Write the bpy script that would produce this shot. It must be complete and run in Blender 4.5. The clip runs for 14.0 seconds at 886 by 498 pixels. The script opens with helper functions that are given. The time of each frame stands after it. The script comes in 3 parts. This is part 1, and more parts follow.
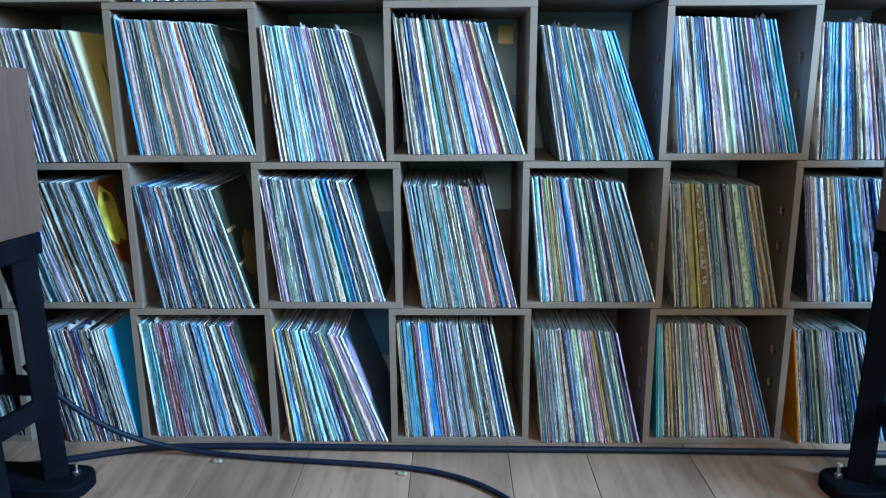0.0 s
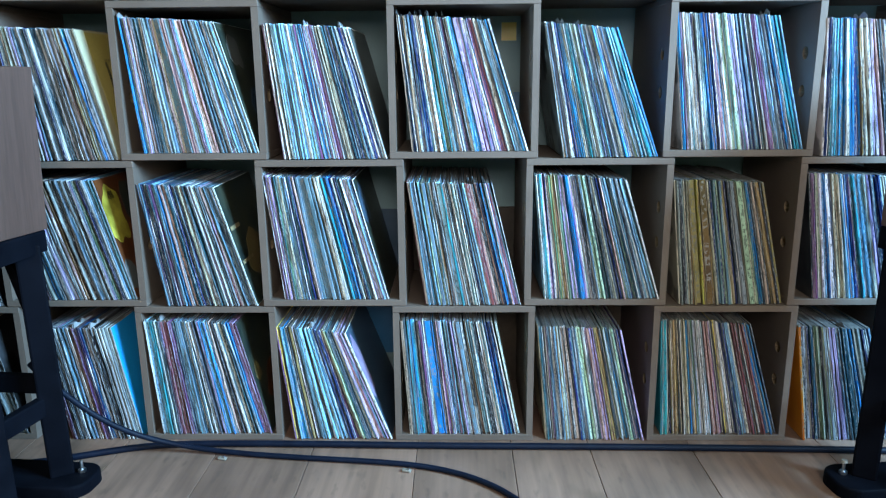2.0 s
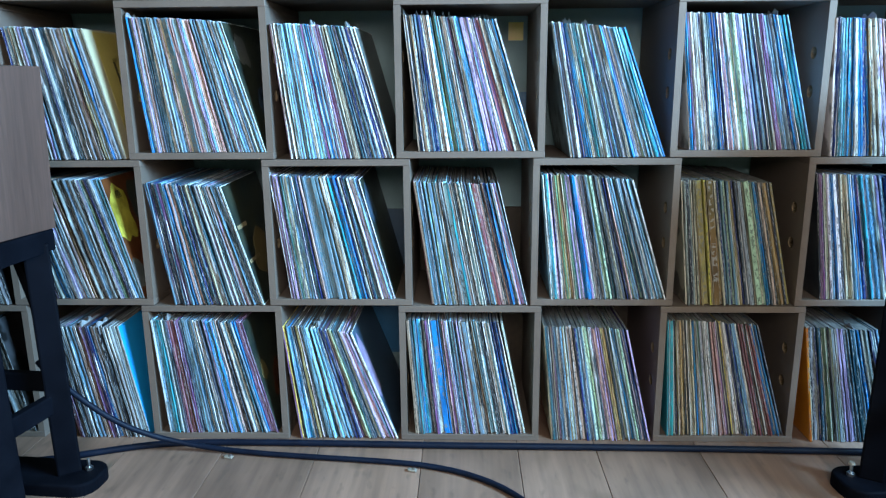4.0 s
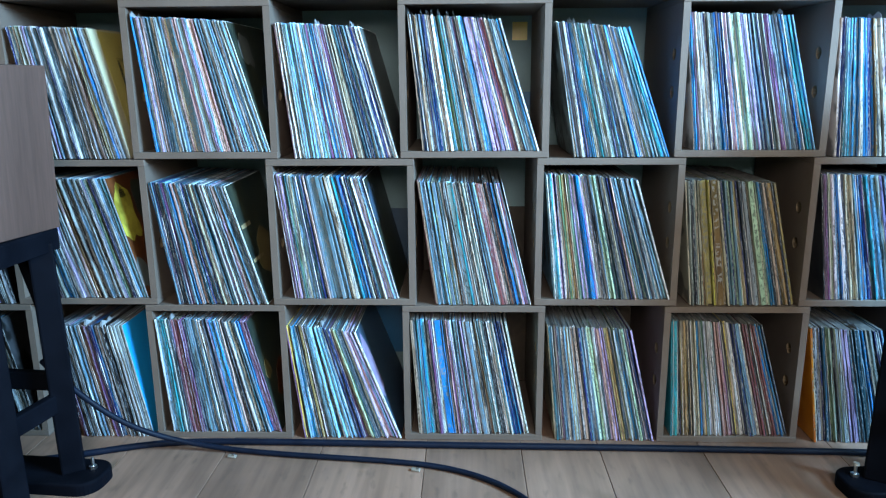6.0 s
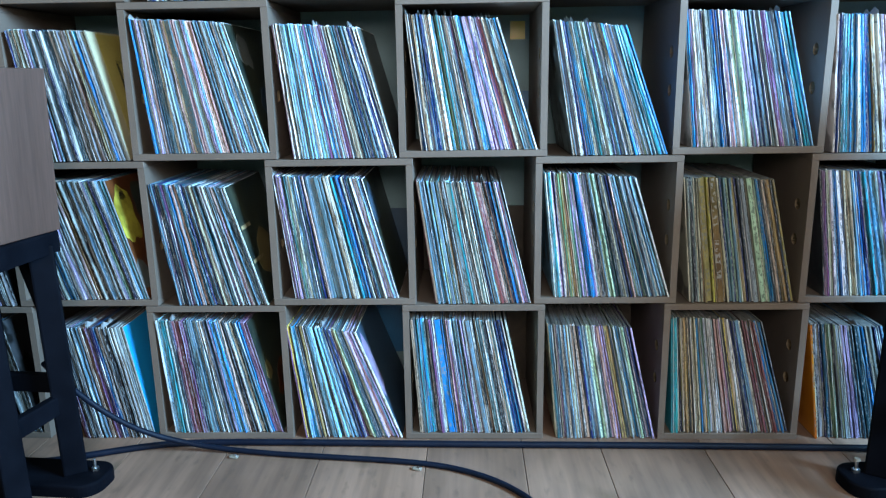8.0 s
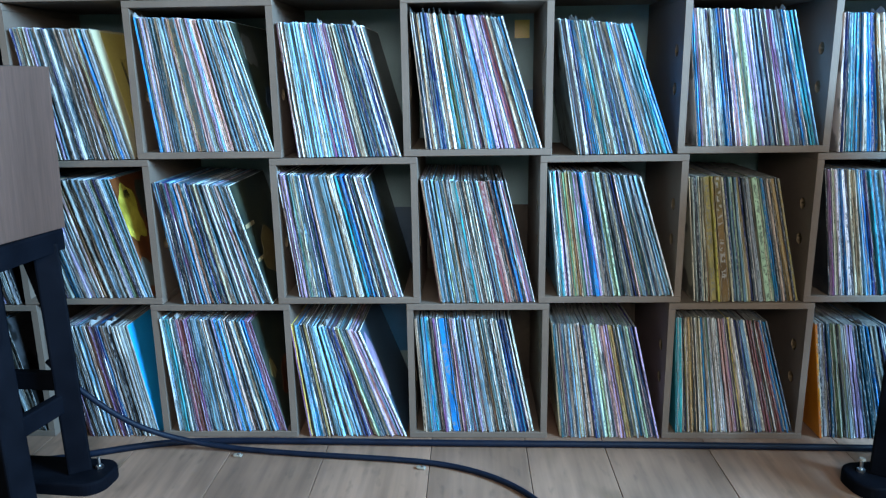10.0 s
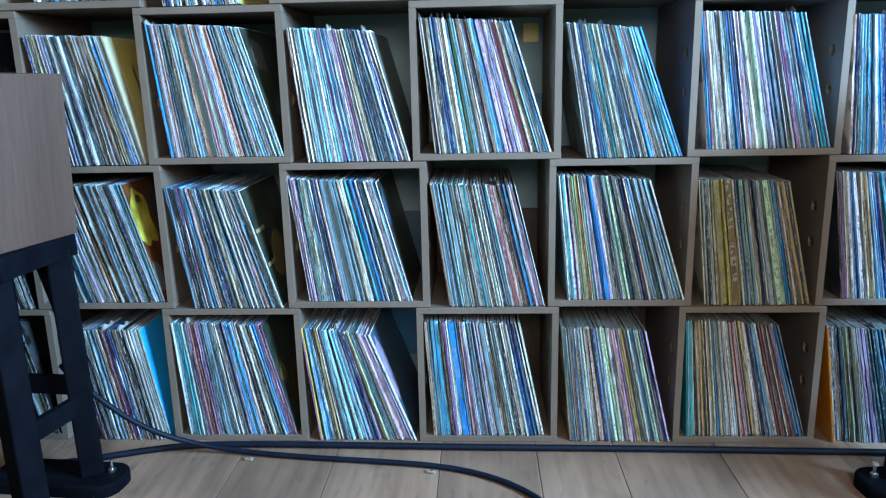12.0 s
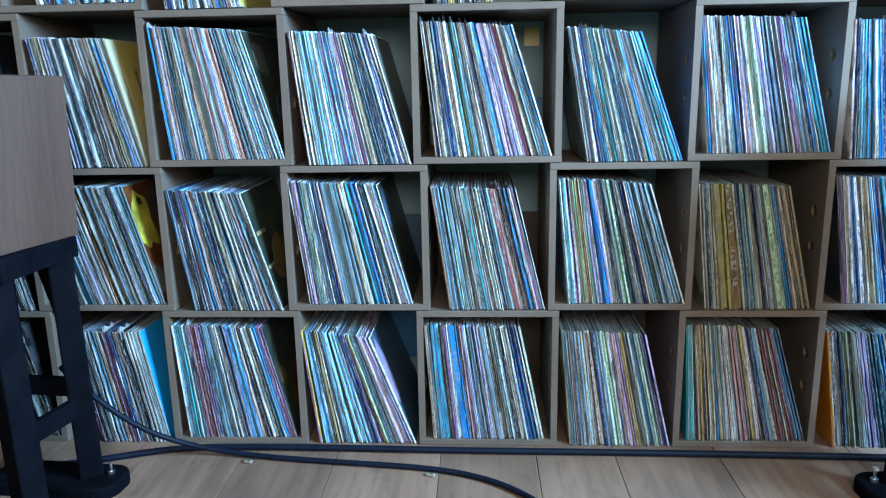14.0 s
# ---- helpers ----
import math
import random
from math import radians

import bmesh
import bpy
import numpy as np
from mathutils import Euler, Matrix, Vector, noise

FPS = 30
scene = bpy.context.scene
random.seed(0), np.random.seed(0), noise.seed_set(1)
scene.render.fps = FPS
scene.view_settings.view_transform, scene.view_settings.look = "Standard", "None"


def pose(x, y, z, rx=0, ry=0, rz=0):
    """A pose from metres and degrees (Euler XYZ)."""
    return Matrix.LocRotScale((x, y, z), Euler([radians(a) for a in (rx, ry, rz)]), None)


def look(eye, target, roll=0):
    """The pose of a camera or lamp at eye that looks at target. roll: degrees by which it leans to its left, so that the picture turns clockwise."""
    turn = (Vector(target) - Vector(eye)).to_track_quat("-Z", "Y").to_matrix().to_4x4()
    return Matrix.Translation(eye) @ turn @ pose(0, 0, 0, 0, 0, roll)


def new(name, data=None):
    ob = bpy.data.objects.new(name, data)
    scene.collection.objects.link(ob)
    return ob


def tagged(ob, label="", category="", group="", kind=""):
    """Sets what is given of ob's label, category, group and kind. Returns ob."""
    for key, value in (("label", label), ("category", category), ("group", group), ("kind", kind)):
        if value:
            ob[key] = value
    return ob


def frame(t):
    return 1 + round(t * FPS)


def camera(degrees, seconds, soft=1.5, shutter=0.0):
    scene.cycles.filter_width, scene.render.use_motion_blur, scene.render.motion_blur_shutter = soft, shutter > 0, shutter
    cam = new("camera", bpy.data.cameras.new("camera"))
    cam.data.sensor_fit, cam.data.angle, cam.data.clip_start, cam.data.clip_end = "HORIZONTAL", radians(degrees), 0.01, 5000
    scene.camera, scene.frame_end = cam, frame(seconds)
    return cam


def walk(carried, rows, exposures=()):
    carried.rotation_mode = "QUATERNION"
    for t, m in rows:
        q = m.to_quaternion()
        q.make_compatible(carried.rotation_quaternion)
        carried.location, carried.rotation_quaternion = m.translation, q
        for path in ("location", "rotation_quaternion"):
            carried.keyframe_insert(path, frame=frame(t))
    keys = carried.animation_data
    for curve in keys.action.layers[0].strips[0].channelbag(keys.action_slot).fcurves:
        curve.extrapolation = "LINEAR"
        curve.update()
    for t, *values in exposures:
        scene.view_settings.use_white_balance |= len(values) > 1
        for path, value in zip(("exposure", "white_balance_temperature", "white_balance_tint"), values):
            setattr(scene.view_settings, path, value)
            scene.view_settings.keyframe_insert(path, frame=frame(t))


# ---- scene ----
cam = camera(62.4, 14.0, soft=1.2)
PATH = [
    (0, (0.162, -1.734, 0.922), (0.13, 0.214, 0.467), -0.3),
    (0.5, (0.163, -1.734, 0.922), (0.127, 0.213, 0.466), -0.3),
    (1, (0.159, -1.735, 0.92), (0.122, 0.212, 0.465), -0.2),
    (1.5, (0.157, -1.734, 0.922), (0.12, 0.212, 0.463), -0.3),
    (2, (0.161, -1.734, 0.921), (0.12, 0.212, 0.46), -0.5),
    (2.5, (0.161, -1.734, 0.919), (0.114, 0.212, 0.46), -0.7),
    (3, (0.161, -1.734, 0.922), (0.109, 0.212, 0.46), -0.6),
    (5.5, (0.158, -1.735, 0.917), (0.097, 0.211, 0.459), -0.4),
    (6, (0.156, -1.734, 0.92), (0.093, 0.211, 0.459), -0.4),
    (6.5, (0.159, -1.736, 0.918), (0.093, 0.21, 0.46), -0.7),
    (7, (0.159, -1.734, 0.92), (0.092, 0.211, 0.458), -0.9),
    (7.5, (0.161, -1.736, 0.916), (0.094, 0.209, 0.456), -1.0),
    (8, (0.161, -1.738, 0.917), (0.094, 0.208, 0.458), -0.9),
    (10.5, (0.154, -1.737, 0.913), (0.078, 0.208, 0.453), -0.8),
    (11, (0.161, -1.739, 0.911), (0.073, 0.207, 0.457), -0.8),
    (11.5, (0.163, -1.739, 0.918), (0.064, 0.206, 0.461), -1.0),
    (12, (0.158, -1.738, 0.921), (0.057, 0.207, 0.466), -1.2),
    (12.5, (0.155, -1.738, 0.918), (0.059, 0.208, 0.467), -1.3),
    (13, (0.159, -1.739, 0.917), (0.063, 0.207, 0.466), -1.0),
    (13.5, (0.162, -1.74, 0.919), (0.062, 0.207, 0.471), -1.2),
    (14, (0.159, -1.74, 0.919), (0.056, 0.208, 0.475), -1.0),
]
walk(cam, [(t, look(eye, target, roll)) for t, eye, target, roll in PATH], [(0, 0.0, 6500, 10), (14, 0.0, 6500, 10)])

# ---- world and light ----
world = bpy.data.worlds.new("daylight")
scene.world = world
world.use_nodes = True
wn = world.node_tree.nodes
sky = wn.new("ShaderNodeTexSky")
sky.sky_type, sky.sun_disc = "NISHITA", False
sky.sun_elevation, sky.sun_rotation = radians(35), radians(200)
wn["Background"].inputs["Strength"].default_value = 0.1
world.node_tree.links.new(sky.outputs["Color"], wn["Background"].inputs["Color"])

ROOM = dict(x0=-2.6, x1=2.9, y0=-3.2, y1=0.367, z1=2.9)
HIGH_WINDOW = dict(y0=-2.4, y1=-1.0, z0=1.5, z1=2.6)
FILL_WINDOW = dict(x0=-0.05, x1=0.95, z0=1.3, z1=2.2)


def opening_light(eye, target, width, height, watts, colour):
    """A lamp in a wall opening: daylight from the right, added fill from behind the camera."""
    data = bpy.data.lights.new("opening_light", "AREA")
    data.shape, data.size, data.size_y, data.energy, data.color = "RECTANGLE", width, height, watts, colour
    new("opening_light", data).matrix_world = look(eye, target)


opening_light((2.92, -1.7, 2.05), (0, -1.7, 2.05), 1.4, 1.1, 860, (0.325, 0.65, 1.0))
# added warm fill from the front, in an opening out of view
opening_light((0.45, -3.22, 1.75), (0.45, 0, 1.75), 1.0, 0.9, 66, (0.92, 0.88, 0.86))


# ---- materials ----
def material(name):
    m = bpy.data.materials.new(name)
    m.use_nodes = True
    return m, m.node_tree.nodes, m.node_tree.links, m.node_tree.nodes["Principled BSDF"]


def mixer(n, l, a, b, f, blend="MIX"):
    """Mixes two colours (values or sockets) by a factor."""
    x = n.new("ShaderNodeMix")
    x.data_type, x.blend_type = "RGBA", blend
    for key, v in ((6, a), (7, b), (0, f)):
        if isinstance(v, bpy.types.NodeSocket):
            l.new(v, x.inputs[key])
        else:
            x.inputs[key].default_value = v
    return x.outputs[2]


def maths(n, l, op, a, b=0.0):
    x = n.new("ShaderNodeMath")
    x.operation = op
    for k, v in enumerate((a, b)):
        if isinstance(v, bpy.types.NodeSocket):
            l.new(v, x.inputs[k])
        else:
            x.inputs[k].default_value = v
    return x.outputs[0]


def ramp(n, l, f, *stops):
    x = n.new("ShaderNodeValToRGB")
    while len(x.color_ramp.elements) < len(stops):
        x.color_ramp.elements.new(0.5)
    for e, (p, c) in zip(x.color_ramp.elements, stops):
        e.position = p
        e.color = (c, c, c, 1) if isinstance(c, (int, float)) else (*c, 1)
    l.new(f, x.inputs[0])
    return x.outputs[0]


def attribute(n, name):
    a = n.new("ShaderNodeAttribute")
    a.attribute_name = name
    return a


def grain(n, l, scale, detail=4, stretch=(1, 1, 1), source="Object", per_object=False, joined=False):
    """Noise in the object's own metres, stretched along its axes."""
    tc, mp, no = n.new("ShaderNodeTexCoord"), n.new("ShaderNodeMapping"), n.new("ShaderNodeTexNoise")
    mp.inputs["Scale"].default_value = stretch
    no.inputs["Scale"].default_value, no.inputs["Detail"].default_value = scale, detail
    if joined:
        l.new(attribute(n, "local").outputs["Vector"], mp.inputs["Vector"])
    else:
        l.new(tc.outputs[source], mp.inputs["Vector"])
    if per_object:
        info = n.new("ShaderNodeObjectInfo")
        cx = n.new("ShaderNodeCombineXYZ")
        shift = maths(n, l, "MULTIPLY", attribute(n, "tint").outputs["Alpha"] if joined else info.outputs["Random"], 57.0)
        for k in range(3):
            l.new(shift, cx.inputs[k])
        l.new(cx.outputs[0], mp.inputs["Location"])
    l.new(mp.outputs[0], no.inputs["Vector"])
    return no.outputs["Fac"]


def bump(n, l, bsdf, height, strength, distance):
    b = n.new("ShaderNodeBump")
    b.inputs["Strength"].default_value, b.inputs["Distance"].default_value = strength, distance
    l.new(height, b.inputs["Height"])
    l.new(b.outputs[0], bsdf.inputs["Normal"])


def plain(name, a, b, rough, scale=30, stretch=(1, 1, 1), relief=0.15, metal=0.0, fine=400, per_object=False, gloss=0.5):
    """A surface whose colour wanders between a and b, with stains at a large and grain at a small scale."""
    m, n, l, bsdf = material(name)
    big = grain(n, l, scale, 5, stretch, per_object=per_object)
    small = grain(n, l, fine, 3, stretch, per_object=per_object)
    c = mixer(n, l, (*a, 1), (*b, 1), ramp(n, l, big, (0.3, 0.0), (0.7, 1.0)))
    c = mixer(n, l, c, ramp(n, l, small, (0.3, 0.75), (0.7, 1.0)), 0.5, "MULTIPLY")
    l.new(c, bsdf.inputs["Base Color"])
    r = n.new("ShaderNodeMapRange")
    r.inputs["To Min"].default_value, r.inputs["To Max"].default_value = rough - 0.08, rough + 0.1
    l.new(big, r.inputs["Value"])
    l.new(r.outputs[0], bsdf.inputs["Roughness"])
    bsdf.inputs["Metallic"].default_value = metal
    bsdf.inputs["Specular IOR Level"].default_value = gloss
    bump(n, l, bsdf, small, relief, 0.001)
    return m


LAMINATE = plain("grey_brown_laminate", (0.118, 0.086, 0.068), (0.144, 0.106, 0.084), 0.65, 9, (1, 1, 1), 0.1, per_object=True, gloss=0.3)
CHIPBOARD = plain("raw_drilled_chipboard", (0.13, 0.09, 0.055), (0.2, 0.145, 0.09), 0.85, 160, gloss=0.1)
WALL_PAINT = plain("pale_green_wall_paint", (0.19, 0.27, 0.28), (0.235, 0.325, 0.335), 0.8, 4, gloss=0.2)
ROOM_PAINT = plain("warm_room_paint", (0.25, 0.165, 0.08), (0.29, 0.195, 0.1), 0.8, 3)
STAND_BLACK = plain("satin_black_stand_paint", (0.002, 0.0024, 0.004), (0.004, 0.0047, 0.0075), 0.6, 14, gloss=0.02)
CABLE_BLACK = plain("black_cable_rubber", (0.002, 0.0045, 0.012), (0.004, 0.008, 0.019), 0.55, 40, gloss=0.14)
BOLT_STEEL = plain("zinc_bolt", (0.55, 0.56, 0.58), (0.7, 0.7, 0.7), 0.3, 60, metal=1.0)
CLIP_PLASTIC = plain("beige_clip_plastic", (0.17, 0.15, 0.12), (0.25, 0.22, 0.18), 0.5, 60)
SPEAKER_BLACK = plain("black_speaker_front", (0.015, 0.015, 0.016), (0.03, 0.03, 0.03), 0.7, 20)


def wood(name, dark, light, rough, axis, rings=9.0, fine=160.0, per_object=True, knots=0.0):
    m, n, l, bsdf = material(name)
    st = [1.0, 1.0, 1.0]
    st[axis] = 0.06
    broad = grain(n, l, rings, 4, st, per_object=per_object)
    streak = grain(n, l, fine, 5, st, per_object=per_object)
    c = mixer(n, l, (*dark, 1), (*light, 1), ramp(n, l, broad, (0.3, 0.0), (0.7, 1.0)))
    c = mixer(n, l, c, ramp(n, l, streak, (0.3, 0.6), (0.65, 1.0)), 0.7, "MULTIPLY")
    info = n.new("ShaderNodeObjectInfo")
    c = mixer(n, l, c, ramp(n, l, info.outputs["Random"], (0.0, 0.8), (1.0, 1.0)), 1.0, "MULTIPLY")
    if knots:
        blot = grain(n, l, 3.2, 6, (1, 0.6, 1), "Object")
        c = mixer(n, l, c, ramp(n, l, blot, (0.35, 0.6), (0.58, 1.0)), 0.9, "MULTIPLY")
        scuff = grain(n, l, 42, 6, (1, 0.35, 1), "Object")
        c = mixer(n, l, c, (0.07, 0.045, 0.03, 1), ramp(n, l, scuff, (0.58, 0.0), (0.72, 0.45)))
        k = grain(n, l, 7.0, 2, (1, 0.5, 1), per_object=per_object)
        c = mixer(n, l, c, (0.1, 0.06, 0.035, 1), ramp(n, l, k, (0.68, 0.0), (0.78, knots)))
    l.new(c, bsdf.inputs["Base Color"])
    bsdf.inputs["Roughness"].default_value = rough
    bump(n, l, bsdf, streak, 0.2, 0.0006)
    return m


VENEER = wood("walnut_veneer", (0.073, 0.038, 0.028), (0.1, 0.053, 0.04), 0.45, 2, 14, 220)
BOARD = wood("worn_pine_board", (0.2, 0.112, 0.074), (0.29, 0.168, 0.117), 0.6, 1, 7, 60, knots=0.8)


def spine_material(joined=False):
    """Printed card: the record's own colour, rubbed pale at the folds, with flecks of lettering along the spine.
    joined: for records in one mesh, which carry colour and place on the sleeve as attributes."""
    m, n, l, bsdf = material("printed_sleeve_spine")
    sep = n.new("ShaderNodeSeparateXYZ")
    if joined:
        tint = attribute(n, "tint")
        own, rnd = tint.outputs["Color"], tint.outputs["Alpha"]
        l.new(attribute(n, "local").outputs["Vector"], sep.inputs[0])
    else:
        info = n.new("ShaderNodeObjectInfo")
        own, rnd = info.outputs["Color"], info.outputs["Random"]
        l.new(n.new("ShaderNodeTexCoord").outputs["Object"], sep.inputs[0])
    noisy = lambda *a: grain(n, l, *a, per_object=True, joined=joined)
    across = maths(n, l, "ABSOLUTE", sep.outputs[0])
    stain = noisy(25, 4, (0.02, 1, 1))
    c = mixer(n, l, own, ramp(n, l, stain, (0.3, 0.5), (0.65, 1.0)), 0.6, "MULTIPLY")
    mottle = noisy(140, 4, (0.25, 1, 1))
    c = mixer(n, l, c, ramp(n, l, mottle, (0.4, 0.45), (0.52, 1.0)), 0.65, "MULTIPLY")
    # print that changes along the spine
    drift = noisy(9, 2, (0.01, 0.05, 1))
    hsv = n.new("ShaderNodeHueSaturation")
    l.new(ramp(n, l, noisy(5, 1, (0.01, 0.05, 1)), (0.3, 0.48), (0.7, 0.51)), hsv.inputs["Hue"])
    l.new(ramp(n, l, drift, (0.36, 0.62), (0.5, 1.0)), hsv.inputs["Value"])
    l.new(c, hsv.inputs["Color"])
    c = hsv.outputs[0]
    # lettering: short marks in the middle of the thickness, dark on pale and pale on dark
    marks = noisy(120, 3, (0.012, 0.05, 1))
    words = noisy(13, 1, (0.01, 0.05, 1))
    letter = maths(n, l, "MULTIPLY", maths(n, l, "GREATER_THAN", marks, 0.53), maths(n, l, "GREATER_THAN", words, 0.46))
    letter = maths(n, l, "MULTIPLY", letter, maths(n, l, "LESS_THAN", across, 0.34))
    bright = n.new("ShaderNodeRGBToBW")
    l.new(own, bright.inputs[0])
    ink = ramp(n, l, bright.outputs[0], (0.16, 0.28), (0.3, 0.03))
    c = mixer(n, l, c, ink, maths(n, l, "MULTIPLY", letter, 0.7))
    # scuffs and chips that break the print into short dashes
    chip = noisy(75, 4, (0.15, 0.5, 1))
    c = mixer(n, l, c, ramp(n, l, bright.outputs[0], (0.12, 0.4), (0.32, 0.12)), ramp(n, l, chip, (0.64, 0.0), (0.68, 0.5)))
    # rubbed folds
    rub = noisy(60, 4, (0.3, 1, 1))
    edge = maths(n, l, "MULTIPLY", maths(n, l, "GREATER_THAN", across, 0.38), ramp(n, l, rub, (0.44, 0.0), (0.6, 0.8)))
    c = mixer(n, l, c, mixer(n, l, own, (0.7, 0.69, 0.66, 1), 0.4), edge)
    l.new(c, bsdf.inputs["Base Color"])
    l.new(ramp(n, l, rnd, (0.0, 0.28), (1.0, 0.6)), bsdf.inputs["Roughness"])
    bsdf.inputs["Specular IOR Level"].default_value = 0.3
    bump(n, l, bsdf, rub, 0.25, 0.0006)
    return m


SPINE, SPINE_JOINED = spine_material(), spine_material(True)
PAPER = plain("yellowed_sleeve_paper", (0.62, 0.61, 0.57), (0.86, 0.85, 0.82), 0.7, 20, (1, 1, 1), 0.3, per_object=True)
# card edges painted dark, standing in for shade on the sleeve tops
SHADED_EDGE = plain("shaded_card_edge", (0.07, 0.07, 0.065), (0.2, 0.19, 0.175), 0.75, 60)
# inner sleeve painted dark, as shade between the boards of an open edge
GAP_SHADE = plain("gap_shaded_inner_sleeve", (0.05, 0.05, 0.05), (0.14, 0.13, 0.12), 0.7, 40, per_object=True)


def cover_material(joined=False):
    """Printed cover: blotches of print over the record's colour."""
    m, n, l, bsdf = material("printed_cover")
    own = attribute(n, "tint").outputs["Color"] if joined else n.new("ShaderNodeObjectInfo").outputs["Color"]
    blotch = grain(n, l, 11, 3, (0.01, 1, 1), per_object=True, joined=joined)
    c = mixer(n, l, own, (0.05, 0.05, 0.055, 1), ramp(n, l, blotch, (0.5, 0.0), (0.56, 0.7)))
    l.new(c, bsdf.inputs["Base Color"])
    bsdf.inputs["Roughness"].default_value = 0.4
    return m


COVER, COVER_JOINED = cover_material(), cover_material(True)
PLASTIC = plain("clouded_plastic_cover", (0.25, 0.26, 0.27), (0.36, 0.37, 0.38), 0.3, 30)


# ---- building blocks ----
def box_into(bm, x0, x1, y0, y1, z0, z1, slot=0):
    vs = [bm.verts.new((x, y, z)) for x in (x0, x1) for y in (y0, y1) for z in (z0, z1)]
    for q in ((0, 1, 3, 2), (4, 6, 7, 5), (0, 4, 5, 1), (2, 3, 7, 6), (0, 2, 6, 4), (1, 5, 7, 3)):
        bm.faces.new([vs[k] for k in q]).material_index = slot
    return bm


def slab(x0, x1, y0, y1, z0, z1, soft=0.0, segments=2):
    bm = box_into(bmesh.new(), x0, x1, y0, y1, z0, z1)
    bmesh.ops.recalc_face_normals(bm, faces=bm.faces)
    if soft:
        bmesh.ops.bevel(bm, geom=bm.edges[:], offset=soft, segments=segments, affect="EDGES", profile=0.5)
    return bm


def mesh_of(name, bm, *materials):
    me = bpy.data.meshes.new(name)
    bmesh.ops.recalc_face_normals(bm, faces=bm.faces)
    bm.to_mesh(me)
    bm.free()
    for m in materials:
        me.materials.append(m)
    return me


def part(name, bm, mat, parent=None, label=""):
    """Links a bmesh as one mesh object under a thing or a part."""
    ob = new(name, bm if isinstance(bm, bpy.types.Mesh) else mesh_of(name, bm, mat))
    ob.parent = parent
    return tagged(ob, label)


def thing(name, m, label, category, group="", kind=""):
    ob = new(name)
    ob.matrix_world = m
    return tagged(ob, label, category, group, kind)


def bar_between(a, b, w, d, soft=0.004):
    """A straight bar of section w by d from a to b."""
    a, b = Vector(a), Vector(b)
    bm = slab(-w / 2, w / 2, -d / 2, d / 2, 0, (b - a).length, soft)
    q = (b - a).to_track_quat("Z", "Y").to_matrix().to_4x4()
    bm.transform(Matrix.Translation(a) @ q)
    return bm


def disc_post(x, y, z0, z1, r, sides=20, taper=1.0):
    bm = bmesh.new()
    bmesh.ops.create_cone(bm, cap_ends=True, segments=sides, radius1=r, radius2=r * taper, depth=z1 - z0)
    bm.transform(Matrix.Translation((x, y, (z0 + z1) / 2)))
    return bm


# ---- room ----
def room():
    r = ROOM
    t = 0.12
    wall = lambda name, *b: tagged(part(name, slab(*b), ROOM_PAINT), "plain beige painted room wall", "wall", kind="structure")
    w = part("wall_north", slab(r["x0"] - t, r["x1"] + t, r["y1"], r["y1"] + t, -0.1, r["z1"]), WALL_PAINT)
    tagged(w, "pale grey-green painted wall behind the shelf boxes", "wall", kind="structure")
    wall("wall_west", r["x0"] - t, r["x0"], r["y0"], r["y1"], -0.1, r["z1"])
    o = FILL_WINDOW
    bm = bmesh.new()
    for b in ((r["x0"] - t, o["x0"], -0.1, r["z1"]), (o["x1"], r["x1"] + t, -0.1, r["z1"]), (o["x0"], o["x1"], -0.1, o["z0"]), (o["x0"], o["x1"], o["z1"], r["z1"])):
        box_into(bm, b[0], b[1], r["y0"] - t, r["y0"], b[2], b[3])
    tagged(part("wall_south", bm, ROOM_PAINT), "plain beige wall with an opening for the added fill light", "wall", kind="structure")
    o = HIGH_WINDOW
    bm = bmesh.new()
    for b in ((r["y0"], o["y0"], -0.1, r["z1"]), (o["y1"], r["y1"], -0.1, r["z1"]), (o["y0"], o["y1"], -0.1, o["z0"]), (o["y0"], o["y1"], o["z1"], r["z1"])):
        box_into(bm, r["x1"], r["x1"] + t, *b)
    tagged(part("wall_east", bm, ROOM_PAINT), "plain beige wall with a high window opening", "wall", kind="structure")
    tagged(part("ceiling", slab(r["x0"] - t, r["x1"] + t, r["y0"] - t, r["y1"] + t, r["z1"] + 0.003, r["z1"] + 0.1), ROOM_PAINT),
           "plain beige ceiling", "ceiling", kind="structure")


room()

# ---- shelf boxes ----
PITCH, BOX_H, BOX_D, THICK = 0.365, 0.3635, 0.35, 0.016


